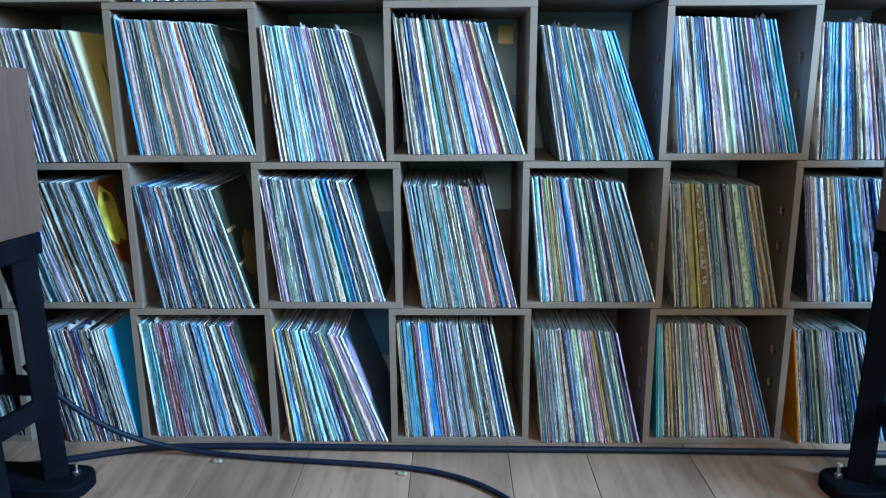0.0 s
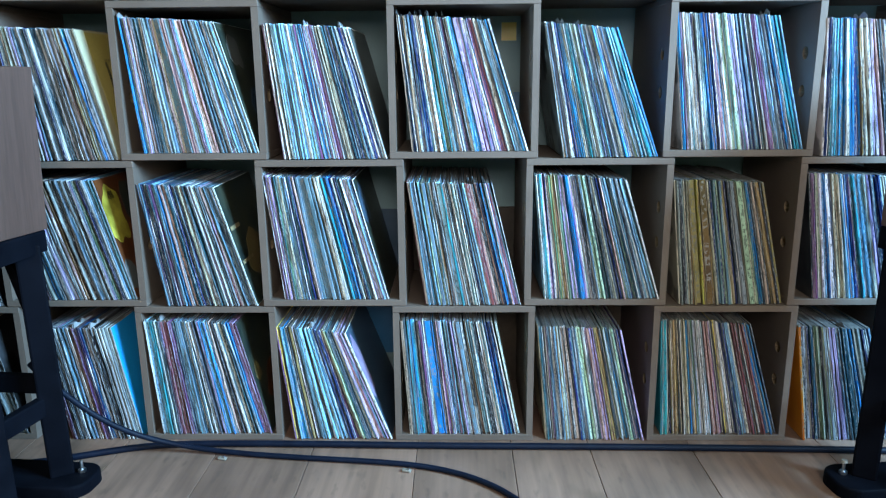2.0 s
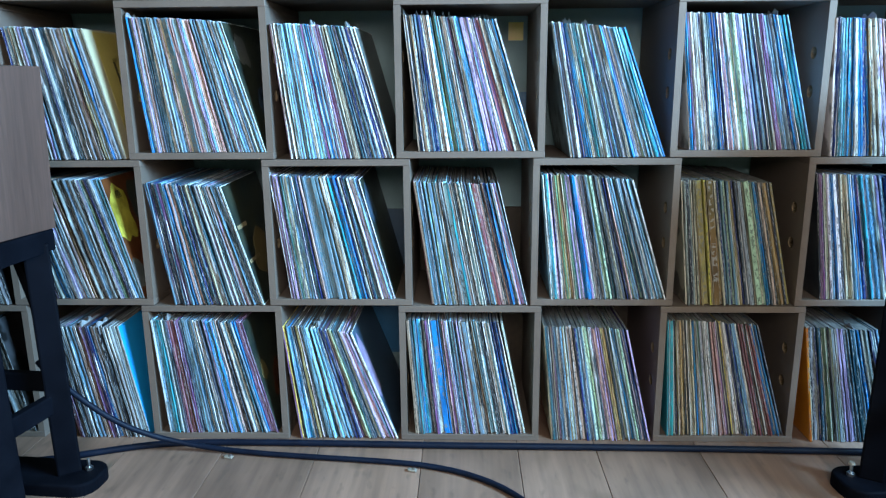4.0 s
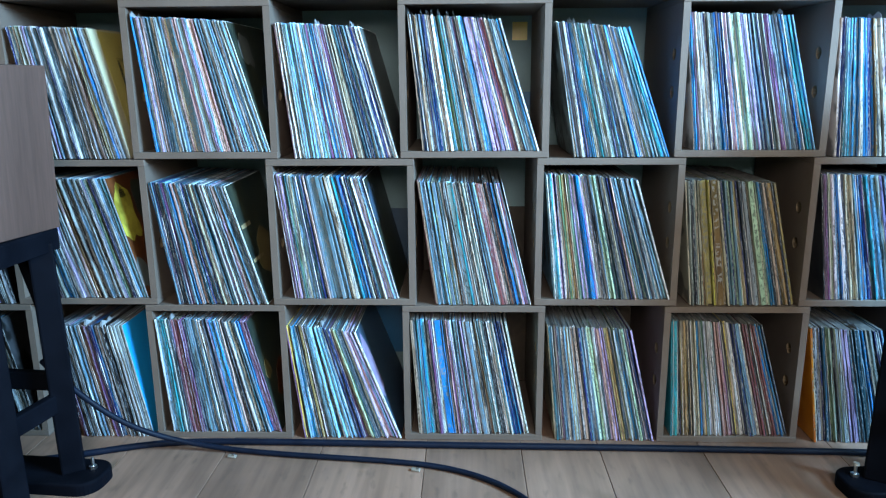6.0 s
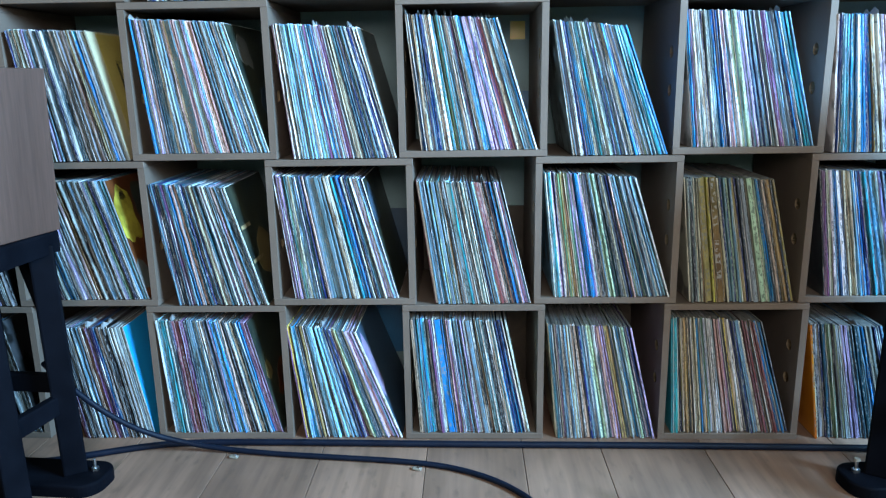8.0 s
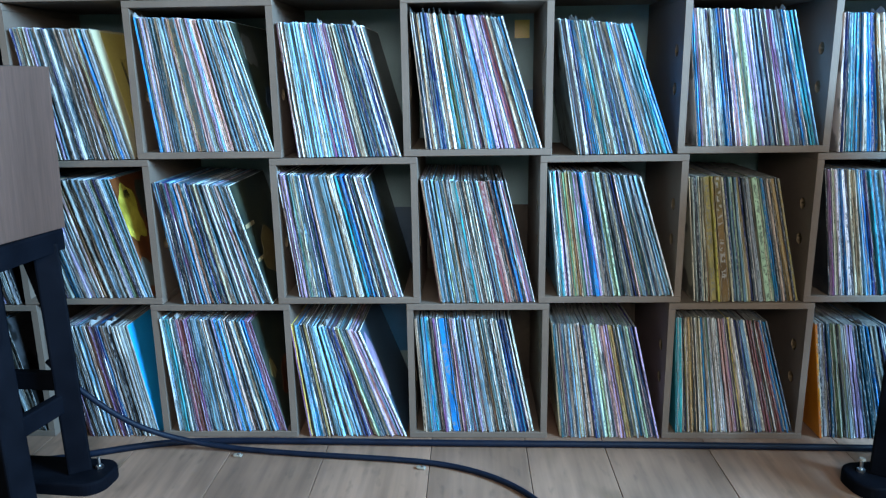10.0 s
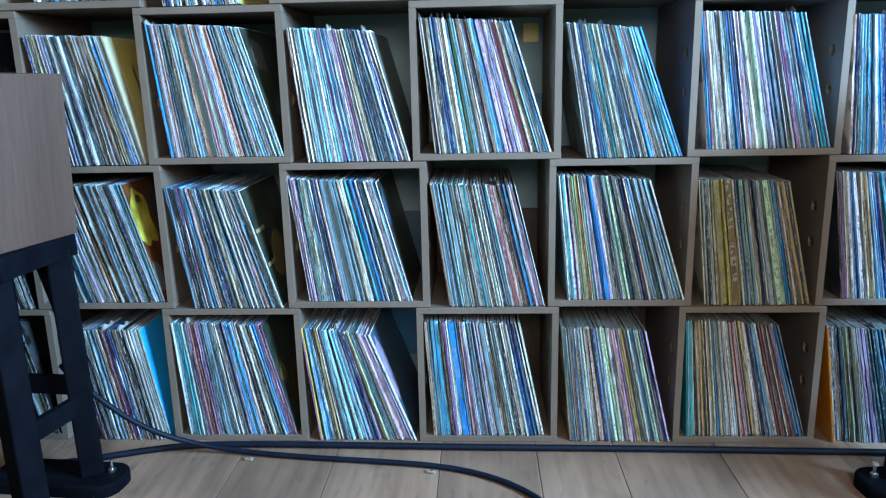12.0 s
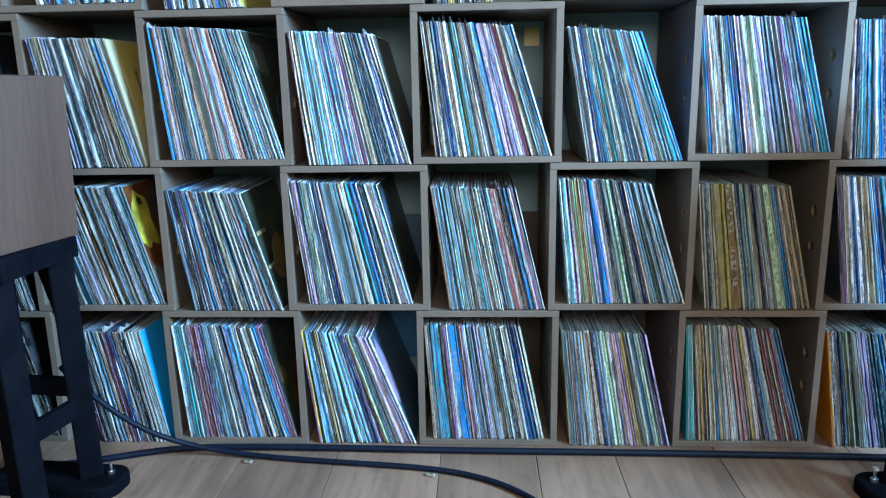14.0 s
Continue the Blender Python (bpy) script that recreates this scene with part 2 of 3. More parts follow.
def holed_panel(depth, height, holes, radius):
    """A side panel (x 0 to THICK) with round finger holes going through it."""
    bm = bmesh.new()
    n, half = 16, 0.028
    cy = holes[0][0]
    for x in (0.0, THICK):
        def face(pts):
            bm.faces.new([bm.verts.new((x, *p)) for p in pts])
        y0, y1 = cy - half, cy + half
        face([(0, 0), (y0, 0), (y0, height), (0, height)])
        face([(y1, 0), (depth, 0), (depth, height), (y1, height)])
        z = 0.0
        for _, hz in sorted(holes, key=lambda h: h[1]):
            face([(y0, z), (y1, z), (y1, hz - half), (y0, hz - half)])
            z = hz + half
            for k in range(n):
                a0, a1 = 2 * math.pi * k / n + math.pi / 4, 2 * math.pi * (k + 1) / n + math.pi / 4
                def sq(a):
                    m = max(abs(math.cos(a)), abs(math.sin(a)))
                    return (cy + half * math.cos(a) / m, hz + half * math.sin(a) / m)
                ci = lambda a: (cy + radius * math.cos(a), hz + radius * math.sin(a))
                face([sq(a0), sq(a1), ci(a1), ci(a0)])
        face([(y0, z), (y1, z), (y1, height), (y0, height)])
    for _, hz in holes:
        for k in range(n):
            a0, a1 = 2 * math.pi * k / n + math.pi / 4, 2 * math.pi * (k + 1) / n + math.pi / 4
            bm.faces.new([bm.verts.new((x, cy + radius * math.cos(a), hz + radius * math.sin(a))) for x, a in ((0, a0), (THICK, a0), (THICK, a1), (0, a1))]).material_index = 1
    for pts in (((0, 0, 0), (THICK, 0, 0), (THICK, 0, height), (0, 0, height)), ((0, depth, 0), (THICK, depth, 0), (THICK, depth, height), (0, depth, height)),
                ((0, 0, 0), (THICK, 0, 0), (THICK, depth, 0), (0, depth, 0)), ((0, 0, height), (THICK, 0, height), (THICK, depth, height), (0, depth, height))):
        bm.faces.new([bm.verts.new(p) for p in pts])
    bmesh.ops.remove_doubles(bm, verts=bm.verts, dist=1e-5)
    return bm


SIDE = mesh_of("side_panel", holed_panel(BOX_D, BOX_H - 2 * THICK, ((0.055, 0.132), (0.055, 0.22)), 0.0145), LAMINATE, CHIPBOARD)


def shelf_box(row, x0, x1, dy=0.0, tilt=0.0):
    """An open-fronted, backless box; row 0 stands on the floor."""
    z = row * PITCH
    ob = thing("shelf_box", pose(x0, dy, z, 0, tilt, 0),
               "grey-brown laminate shelf box, open-fronted, " + ("standing on the floorboards" if row == 0 else "stacked across two boxes"), "shelf box", "stacked shelf boxes")
    w = x1 - x0
    part("bottom_panel", slab(0, w, 0, BOX_D, 0, THICK, 0.0012, 1), LAMINATE, ob)
    part("top_panel", slab(0, w, 0, BOX_D, BOX_H - THICK, BOX_H, 0.0012, 1), LAMINATE, ob)
    for x in (0.0005, w - THICK - 0.0005):
        p = part("side_panel", SIDE, None, ob)
        p.location = (x, 0.0005, THICK)
    return ob


for row, x0, x1 in ((0, -1.30, -0.945), (0, -0.652, -0.297), (0, -0.003, 0.352), (0, 0.645, 0.998),
                    (1, -0.972, -0.617), (1, -0.324, 0.032), (1, 0.324, 0.673), (1, 0.968, 1.322),
                    (2, -1.272, -0.922), (2, -0.642, -0.292), (2, 0.0, 0.351), (2, 0.643, 0.993),
                    (3, -0.972, -0.620), (3, -0.320, 0.033), (3, 0.324, 0.675), (3, 0.968, 1.322),
                    # these two stand out of view, added to block light at the right end
                    (0, 1.294, 1.647), (2, 1.289, 1.642)):
    shelf_box(row, x0, x1, random.uniform(-0.002, 0.002))

# ---- records ----
LP = 0.311
INK = {"w": ("white", 0.74, 0.74, 0.73), "c": ("cream", 0.6, 0.54, 0.42), "g": ("light grey", 0.37, 0.42, 0.46), "k": ("black", 0.016, 0.018, 0.024),
       "d": ("dark grey", 0.045, 0.06, 0.085), "n": ("navy blue", 0.01, 0.024, 0.13), "b": ("blue", 0.014, 0.215, 0.52), "s": ("pale blue", 0.27, 0.5, 0.69),
       "t": ("teal", 0.05, 0.3, 0.38), "e": ("dark teal", 0.025, 0.09, 0.13), "l": ("lilac", 0.49, 0.385, 0.61), "p": ("purple", 0.2, 0.09, 0.22),
       "m": ("maroon", 0.2, 0.075, 0.085), "r": ("red", 0.5, 0.06, 0.05), "o": ("orange", 0.7, 0.25, 0.04), "y": ("yellow", 0.56, 0.45, 0.12),
       "u": ("brown", 0.19, 0.122, 0.045), "a": ("tan", 0.36, 0.285, 0.13), "v": ("green", 0.14, 0.25, 0.16), "q": ("pale green", 0.44, 0.58, 0.42), "x": ("slate blue", 0.15, 0.25, 0.33), "i": ("salmon pink", 0.64, 0.42, 0.38)}


def sleeve_mesh(style, variant):
    """A record sleeve one unit thick: spine towards -y. Styles: closed spine, open edge, doubled spine, plastic cover standing up.
    Variant 0 is flat; the others are bent and frayed a little, each in its own way."""
    bm = bmesh.new()
    steps = 1 if variant == 0 else 9
    def shell(x0, x1, y0, y1, z0, z1, chamfer, slots):
        """A board with a chamfered front edge; slots: front, sides, top."""
        prof = [(x0, y1), (x0, y0 + chamfer), (x0 + chamfer * 90, y0), (x1 - chamfer * 90, y0), (x1, y0 + chamfer), (x1, y1)]
        rings = []
        for i in range(steps + 1):
            z = z0 + (z1 - z0) * i / steps
            ring = []
            for k, (x, y) in enumerate(prof):
                bend = fray = 0.0
                if variant:
                    bend = 0.2 * noise.noise((z * 7, variant * 5.3, 0.2)) + 0.1 * noise.noise((z * 55, variant * 3.1, k * 2.7))
                    fray = 0.0035 * noise.noise((z * 40, variant * 7.7, 4.0 + 0.3 * k)) if y < 0.1 else 0.0
                ring.append(bm.verts.new((x + bend, y + fray, z)))
            rings.append(ring)
        for lo, hi in zip(rings, rings[1:]):
            for k in range(6):
                f = bm.faces.new((lo[k], lo[(k + 1) % 6], hi[(k + 1) % 6], hi[k]))
                f.material_index = slots[0] if k in (1, 2, 3) else slots[1]
        # both ends take the edge colour darkened for shade
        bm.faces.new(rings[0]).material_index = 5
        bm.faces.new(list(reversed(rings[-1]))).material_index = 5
    if style == "closed":
        shell(-0.5, 0.5, 0, LP, 0, LP, 0.0015, (0, 1, 2))
    elif style == "open":
        shell(-0.5, -0.2, 0, LP, 0, LP, 0.0006, (0, 1, 2))
        shell(0.16, 0.5, 0.001, LP, 0, LP, 0.0006, (2, 1, 2))
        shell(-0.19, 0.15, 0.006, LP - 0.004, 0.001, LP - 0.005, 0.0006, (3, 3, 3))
    elif style == "double":
        shell(-0.5, -0.04, 0, LP, 0, LP, 0.0012, (0, 1, 2))
        shell(0.04, 0.5, 0, LP, 0, LP, 0.0012, (0, 1, 2))
    else:
        shell(-0.42, 0.42, 0.001, LP, 0, LP, 0.0015, (0, 1, 2))
        # loose plastic with a ragged upper edge
        zs = [LP + 0.002 + 0.045 * abs(noise.noise((k * 1.37, 3.1, 0))) * (1 - k / 9) for k in range(9)]
        for x in (-0.46, 0.46):
            lo = [bm.verts.new((x, 0.002 + k * 0.012, LP - 0.02)) for k in range(9)]
            hi = [bm.verts.new((x * (1 - 0.5 * (k % 2)), 0.002 + k * 0.012, z)) for k, z in enumerate(zs)]
            for k in range(8):
                bm.faces.new((lo[k], lo[k + 1], hi[k + 1], hi[k])).material_index = 4
    return mesh_of("record_sleeve_" + style, bm, SPINE, COVER, PAPER, GAP_SHADE, PLASTIC, SHADED_EDGE)


SLEEVES = {(k, v): sleeve_mesh(k, v) for k in ("closed", "open", "double", "plastic") for v in range(6)}
rng = random.Random(7)


MANY = {}


def record(letter, xb, y, zb, lean, thick, group, style, single, tone, flat):
    """One record: an object of its own, or, past the nearest few hundred, a piece of the joined rest."""
    word, *rgb = INK[letter]
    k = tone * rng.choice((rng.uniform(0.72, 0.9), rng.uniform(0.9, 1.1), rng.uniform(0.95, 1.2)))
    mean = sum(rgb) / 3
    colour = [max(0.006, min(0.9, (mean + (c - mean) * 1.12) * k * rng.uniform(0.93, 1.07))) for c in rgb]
    m = Matrix.Translation((xb, y, zb + thick / 2 * math.sin(lean))) @ pose(0, 0, 0, 0, -math.degrees(lean), rng.uniform(-0.4, 0.4))
    m = m @ Matrix.Diagonal((thick, 1, rng.uniform(0.994, 1.006), 1))
    me = SLEEVES[style, 0 if flat else rng.randint(1, 5)]
    if not single:
        row = MANY.setdefault(group, dict(verts=[], faces=[], slots=[], tint=[], local=[]))
        first, alpha = len(row["verts"]), rng.random()
        for v in me.vertices:
            row["verts"].append(m @ v.co)
            row["local"].append(v.co.copy())
            row["tint"].append((*colour, alpha))
        for p in me.polygons:
            row["faces"].append([first + q for q in p.vertices])
            row["slots"].append(p.material_index)
        return None
    ob = new("record_sleeve", me)
    ob.color, ob.matrix_world = (*colour, 1), m
    label = {"closed": "record sleeve with a worn %s printed spine", "open": "record sleeve of worn %s card, open edge outwards",
             "double": "thick folding record sleeve with %s spines", "plastic": "record in a %s sleeve inside clouded plastic"}[style] % word
    return tagged(ob, label, "record", group)


def fill(letters, where, zb, xtl, xtr, xbl, xbr, recess=0.004, plastic=0.012, single=False, tone=1.0, raw=0.1):
    """Records leaning side by side: the first leans from xbl at its foot to xtl at its top, the last from xbr to xtr.
    One letter a record (see INK); a capital is a boxed set three times as thick. tone scales the paint; at the left end
    and behind the stand it stands in for shade."""
    n = len(letters)
    w = [rng.choice((rng.uniform(0.6, 0.85), rng.uniform(0.9, 1.2), rng.uniform(1.1, 1.6))) * (3 if c.isupper() else 1) for c in letters]
    total, run, made = sum(w), 0.0, []
    for i, (c, wk) in enumerate(zip(letters, w)):
        f = (run + wk / 2) / total
        run += wk
        xb, xt = xbl + (xbr - xbl) * f, xtl + (xtr - xtl) * f
        lean = math.asin(max(-0.6, min(0.6, (xb - xt) / LP)))
        span = ((xbr - xbl) * 0.65 + (xtr - xtl) * 0.35) * wk / total
        style = rng.choices(("closed", "open", "double", "plastic"), (0.62, raw, 0.1, plastic))[0]
        ends = i == n - 1 or (i == 0 and c == "o")
        jitter = rng.uniform(-0.008, 0.008)
        if i >= n - 2:
            jitter = -0.008 if ends else abs(jitter)
        made.append(record(c.lower(), xb + 0.0012 * (i == n - 1), recess + rng.uniform(-0.006, 0.007), zb + 0.0005, lean + jitter, span * 0.92 * math.cos(lean),
                           "records in the " + where, "closed" if ends or c.isupper() else style, single or ends, tone, ends or c.isupper()))
    return made


B0, B1, B2, B3 = 0.0, PITCH, 2 * PITCH, 3 * PITCH
IN = THICK
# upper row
# low tone here, in Z2 and in Z3 paints in the left end's shade
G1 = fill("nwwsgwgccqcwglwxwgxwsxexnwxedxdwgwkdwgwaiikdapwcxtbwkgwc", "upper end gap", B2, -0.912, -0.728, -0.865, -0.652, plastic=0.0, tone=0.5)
A1 = fill("nbbbsgwlgiigdxexexswegxggxgdicXxxiliigqgqlsllsiiiidxxnxdgwglgxsxssxwgxswwexsww", "upper box of pale spines", B2 + IN, -0.621, -0.400, -0.592, -0.311, tone=0.88)
B1_ = fill("lwdcwcdswssgsgxgswsxwwssqsspdsbwswlgxwwlpplpgxccwcgnenxndnewsxnswwnwwnsww", "upper gap of white spines", B2, -0.287, -0.093, -0.255, -0.007, single=True, tone=1.15)
fill("wknbwkwcwdwnxnbnxwwiWstsqvgtgwsxswcwxwdpddgwwsbsbLpLpxlnwwslipmpwcwgdssgsgdtbsw", "upper middle box", B2 + IN, 0.020, 0.230, 0.053, 0.327, plastic=0.14, single=True, tone=1.2)
fill("gcxlxgwwnknwBbsbcwdetteqsgqgwsgsnsxsnXgxkwcwbbsbbwgqsgswsnnteettbbsb", "upper gap of blue spines", B2, 0.358, 0.524, 0.411, 0.634, single=True, tone=1.14)
fill("wbbnlwgwwwswwgwnwwgsbbnbwdnwlilisxwwqvsqwwlslwnxnxsxndxqgwwplpxgxxsxgxnbnswwntbtbs", "upper box of blue and white spines", B2 + IN, 0.653, 0.884, 0.690, 0.968, tone=1.02)
fill("wnnnnetsetxbxxbwwbbnbbudccwwlwlwaiiddgwwdeddwwlgxdswxsgw", "upper far gap", B2, 0.995, 1.165, 1.012, 1.25)
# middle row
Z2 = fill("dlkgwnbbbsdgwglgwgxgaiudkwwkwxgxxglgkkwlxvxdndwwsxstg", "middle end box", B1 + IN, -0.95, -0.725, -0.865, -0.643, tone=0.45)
A2 = fill("bxwnednebplsxsxnbwigiiededndelxnxcwswwenswwblpwenxsgilligwdsxdxwdxw", "middle gap of striped spines", B1, -0.612, -0.430, -0.566, -0.339, tone=0.76)
B2_ = fill("wpldwldwevggcxsxsxndeendniXXXXxxxugcwweetbbbbnswkdnexdgwlwlwlsdw", "middle box of slate-blue spines", B1 + IN, -0.307, -0.095, -0.271, -0.012, single=True, tone=1.1)
fill("mwwxxswexqsxqXqxtwukwgwStswlwkwkwswdwdndxdsxswiMmiigkidnbbdsilmlsw", "middle gap of pale and red spines", B1, 0.036, 0.240, 0.079, 0.316, recess=0.006, tone=1.1)
fill("swtstwlnwcxcvagaicvelgglbbbbblwswkkdxsqvqededxgcddknkdixqsxndveexndgxxwxsxxsw", "middle box of dark spines", B1 + IN, 0.343, 0.558, 0.373, 0.655, tone=1.25)
# the brown and tan inks also carry the warm shade of this gap
fill("cgkdgckcuaAyaUuacnxxnqxqaacndnggkcQcqbnbdccuduauda", "middle gap of old brown spines", B1, 0.677, 0.886, 0.708, 0.961, recess=0.007, tone=0.82, raw=0.03)
fill("kilpdqwwsnbwdkckccbsbbsnpstswsswlxdxnbnngkcgwggxdwxwdsw", "middle far box", B1 + IN, 0.987, 1.21, 1.027, 1.30)
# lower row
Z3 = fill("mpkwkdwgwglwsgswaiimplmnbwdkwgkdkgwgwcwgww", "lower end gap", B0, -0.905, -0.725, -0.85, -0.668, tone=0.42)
A3 = fill("swsstttsdwxdlgmumulmpdswsxxedxgxxsswtwdnslsbstsbwsimdkdkwswkekbxbbplplp", "lower box of teal spines", B0 + IN, -0.634, -0.403, -0.612, -0.326, tone=0.92)
B3b = fill("pydxssbbswkakwdsxsxsekwswssssnxndnnpdcgqseddswssliilxxlgw", "lower gap of sagging records", B0, -0.302, -0.127, -0.266, -0.012, recess=0.008, tone=1.15)
fill("wcgxgtxbtsdwklplwwBbwdipcslsslxdgglgglXwkwiugsswskkdwwswbnbnbtnwcw", "lower middle box", B0 + IN, 0.014, 0.252, 0.034, 0.318, tone=1.1)
fill("cgexedgldxxwdsagqgckwwdnxxgxQsqwwdxlilildaiaaddxqgqgbxgqkdnlxnl", "lower gap of worn spines", B0, 0.357, 0.563, 0.386, 0.638, tone=1.25, raw=0.1)
fill("ttttwknacacudckcwcccbbdcygvgwdwgwglimimilpdkycwwdndndxexgwmumdudwmmdbxbbxd", "lower box of tan spines", B0 + IN, 0.663, 0.885, 0.680, 0.977, tone=1.12, raw=0.1)
F3 = fill("owdgwneexqqqwkgqgwdwlxllxdeveewwsbbndccwgdnxswns", "lower far gap", B0, 1.004, 1.18, 1.046, 1.27, recess=0.006, tone=0.62)
# what shows of the row above and of the far end
fill("gwsndwbgwsdgwnsdgwsdkwgsdwbs", "top end box", B3 + IN, -0.925, -0.76, -0.875, -0.64)
A0 = fill("wknwgsdwbswkgldwbsnwiwg", "top end gap", B3, -0.60, -0.47, -0.571, -0.39)
fill("kdyauagdgkdgau", "top middle gap", B3, 0.05, 0.14, 0.06, 0.19, recess=0.02)
# dark records added so that the inside of this box stays dark
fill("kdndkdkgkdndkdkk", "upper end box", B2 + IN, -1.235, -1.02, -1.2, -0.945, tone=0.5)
# 0.3 in these two is paint dimmed for shade behind the stand
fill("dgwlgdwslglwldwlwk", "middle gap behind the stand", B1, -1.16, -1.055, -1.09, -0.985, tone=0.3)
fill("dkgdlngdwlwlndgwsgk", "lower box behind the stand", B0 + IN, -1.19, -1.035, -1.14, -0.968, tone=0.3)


def joined_records(where, row):
    me = bpy.data.meshes.new("record_sleeves")
    me.from_pydata(row["verts"], [], row["faces"])
    me.polygons.foreach_set("material_index", row["slots"])
    me.attributes.new("tint", "FLOAT_COLOR", "POINT").data.foreach_set("color", [c for t in row["tint"] for c in t])
    me.attributes.new("local", "FLOAT_VECTOR", "POINT").data.foreach_set("vector", [c for t in row["local"] for c in t])
    for m in (SPINE_JOINED, COVER_JOINED, PAPER, GAP_SHADE, PLASTIC, SHADED_EDGE):
        me.materials.append(m)
    me.update()
    tagged(new("record_sleeves", me), "row of worn leaning " + where, "records", kind="stuff")


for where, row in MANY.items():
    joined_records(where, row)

# ---- covers that show their faces ----
def blob(a, b, y0, y1, z0, z1, n=28):
    """A thin patch of print with a wavering outline."""
    bm = bmesh.new()
    cy, cz, ry, rz = (y0 + y1) / 2, (z0 + z1) / 2, (y1 - y0) / 2, (z1 - z0) / 2
    ring = []
    for k in range(n):
        t = 2 * math.pi * k / n
        r = 0.85 + 0.3 * noise.noise((1.6 * math.cos(t) + 9 * y1, 1.6 * math.sin(t) + 7 * z1, 0.4))
        ring.append((min(max(cy + ry * r * math.cos(t), 0.003), LP - 0.003), min(max(cz + rz * r * math.sin(t), 0.003), LP - 0.003)))
    f = [bm.faces.new([bm.verts.new((x, *p)) for p in ring]) for x in (a, b)]
    for k in range(n):
        q = (k + 1) % n
        bm.faces.new((f[0].verts[k], f[0].verts[q], f[1].verts[q], f[1].verts[k]))
    return bm


def face_up(ob, side, m, bits=(), label=""):
    """A printed face lying on a record's cover; side +1 or -1. bits: (y0, y1, z0, z1, material, name), metres on the cover."""
    thick = ob.scale[0]
    ob["label"] = label or ob["label"]
    for k, (y0, y1, z0, z1, mat, name) in enumerate(((0.0025, LP - 0.002, 0.002, LP - 0.002, m, "cover_print"), *bits)):
        d = (0.0004 + 0.0004 * (k > 0)) / thick
        a, b = sorted((side * 0.5, side * (0.5 + d)))
        bm = box_into(bmesh.new(), a, b, y0, y1, z0, z1) if "blob" not in name else blob(a, b, y0, y1, z0, z1)
        part(name.replace("_blob", ""), bm, mat, ob)


def print_mat(name, a, b, scale=8.0, rough=0.35):
    return plain(name, a, b, rough, scale, (1, 1, 1), 0.05)


YELLOW = print_mat("ochre_print", (0.42, 0.33, 0.08), (0.55, 0.44, 0.13))
LIT_CREAM = print_mat("lit_cream_print", (0.42, 0.36, 0.22), (0.48, 0.42, 0.27))
BLACK_INK = print_mat("black_print", (0.012, 0.012, 0.012), (0.03, 0.03, 0.03))
BLUE = print_mat("bright_blue_print", (0.01, 0.27, 0.62), (0.015, 0.32, 0.7))
RUST = print_mat("rust_print", (0.04, 0.014, 0.007), (0.15, 0.045, 0.013), 14)
LEMON = print_mat("lemon_print", (0.22, 0.17, 0.02), (0.5, 0.42, 0.06), 30)
DUSK = print_mat("dusky_print", (0.012, 0.02, 0.02), (0.05, 0.055, 0.035), 16)
OCHRE_LINE = print_mat("olive_print", (0.11, 0.085, 0.035), (0.24, 0.18, 0.07))
TAN_BAR = print_mat("tan_print", (0.26, 0.2, 0.11), (0.36, 0.28, 0.16))
ORANGE = print_mat("orange_print", (0.55, 0.15, 0.01), (0.7, 0.24, 0.02))
GREY_CARD = print_mat("grey_card", (0.1, 0.11, 0.11), (0.15, 0.16, 0.15))
LILAC = print_mat("lilac_print", (0.2, 0.15, 0.26), (0.35, 0.28, 0.42), 25)
SLATE_BLUE = print_mat("mid_blue_print", (0.025, 0.11, 0.22), (0.04, 0.14, 0.28), 12)
SLATE = print_mat("slate_print", (0.03, 0.06, 0.1), (0.06, 0.1, 0.15), 12)

# the cream strip beside the yellow field paints in light along the edge
face_up(G1[-1], 1, LIT_CREAM, ((0.045, 0.30, 0.003, 0.305, YELLOW, "yellow_field"), (0.10, 0.29, 0.235, 0.243, BLACK_INK, "black_line"),
                           (0.10, 0.112, 0.04, 0.235, BLACK_INK, "black_line"), (0.112, 0.25, 0.185, 0.192, BLACK_INK, "black_line")),
        "record sleeve with a yellow cover and black line drawing")
face_up(Z2[-1], 1, RUST, ((-0.01, 0.1, 0.13, 0.3, LEMON, "yellow_blob_field"), (0.1, 0.2, 0.17, 0.3, DUSK, "dusky_blob_field"), (0.04, 0.075, 0.25, 0.28, BLACK_INK, "black_blob_mark"), (-0.01, 0.05, 0.01, 0.11, GREY_CARD, "grey_blob_field")),
        "record sleeve with a yellow and rust-red cover")
face_up(A2[-1], 1, DUSK, ((0.012, 0.085, 0.196, 0.206, TAN_BAR, "tan_bar"), (0.012, 0.1, 0.108, 0.117, TAN_BAR, "tan_bar"), (0.05, 0.24, 0.02, 0.18, OCHRE_LINE, "olive_blob_field")),
        "record sleeve with a dark cover printed in olive")
face_up(A1[-1], 1, DUSK, ((0.03, 0.14, 0.2, 0.29, GREY_CARD, "grey_blob_field"), (0.08, 0.2, 0.06, 0.16, SLATE, "slate_blob_field")), "record sleeve with a dark dusky cover")
face_up(B1_[-1], 1, GREY_CARD, (), "record sleeve with a plain dark grey cover")
face_up(B2_[-1], 1, DUSK, ((0.0, 0.12, 0.18, 0.3, SLATE, "slate_blob_field"),), "record sleeve with a dark slate cover")
face_up(A3[-1], 1, DUSK, ((0.06, 0.28, 0.01, 0.16, RUST, "rust_blob_field"), (0.02, 0.07, 0.13, 0.19, OCHRE_LINE, "olive_blob_field")), "record sleeve with a dark and rust cover")
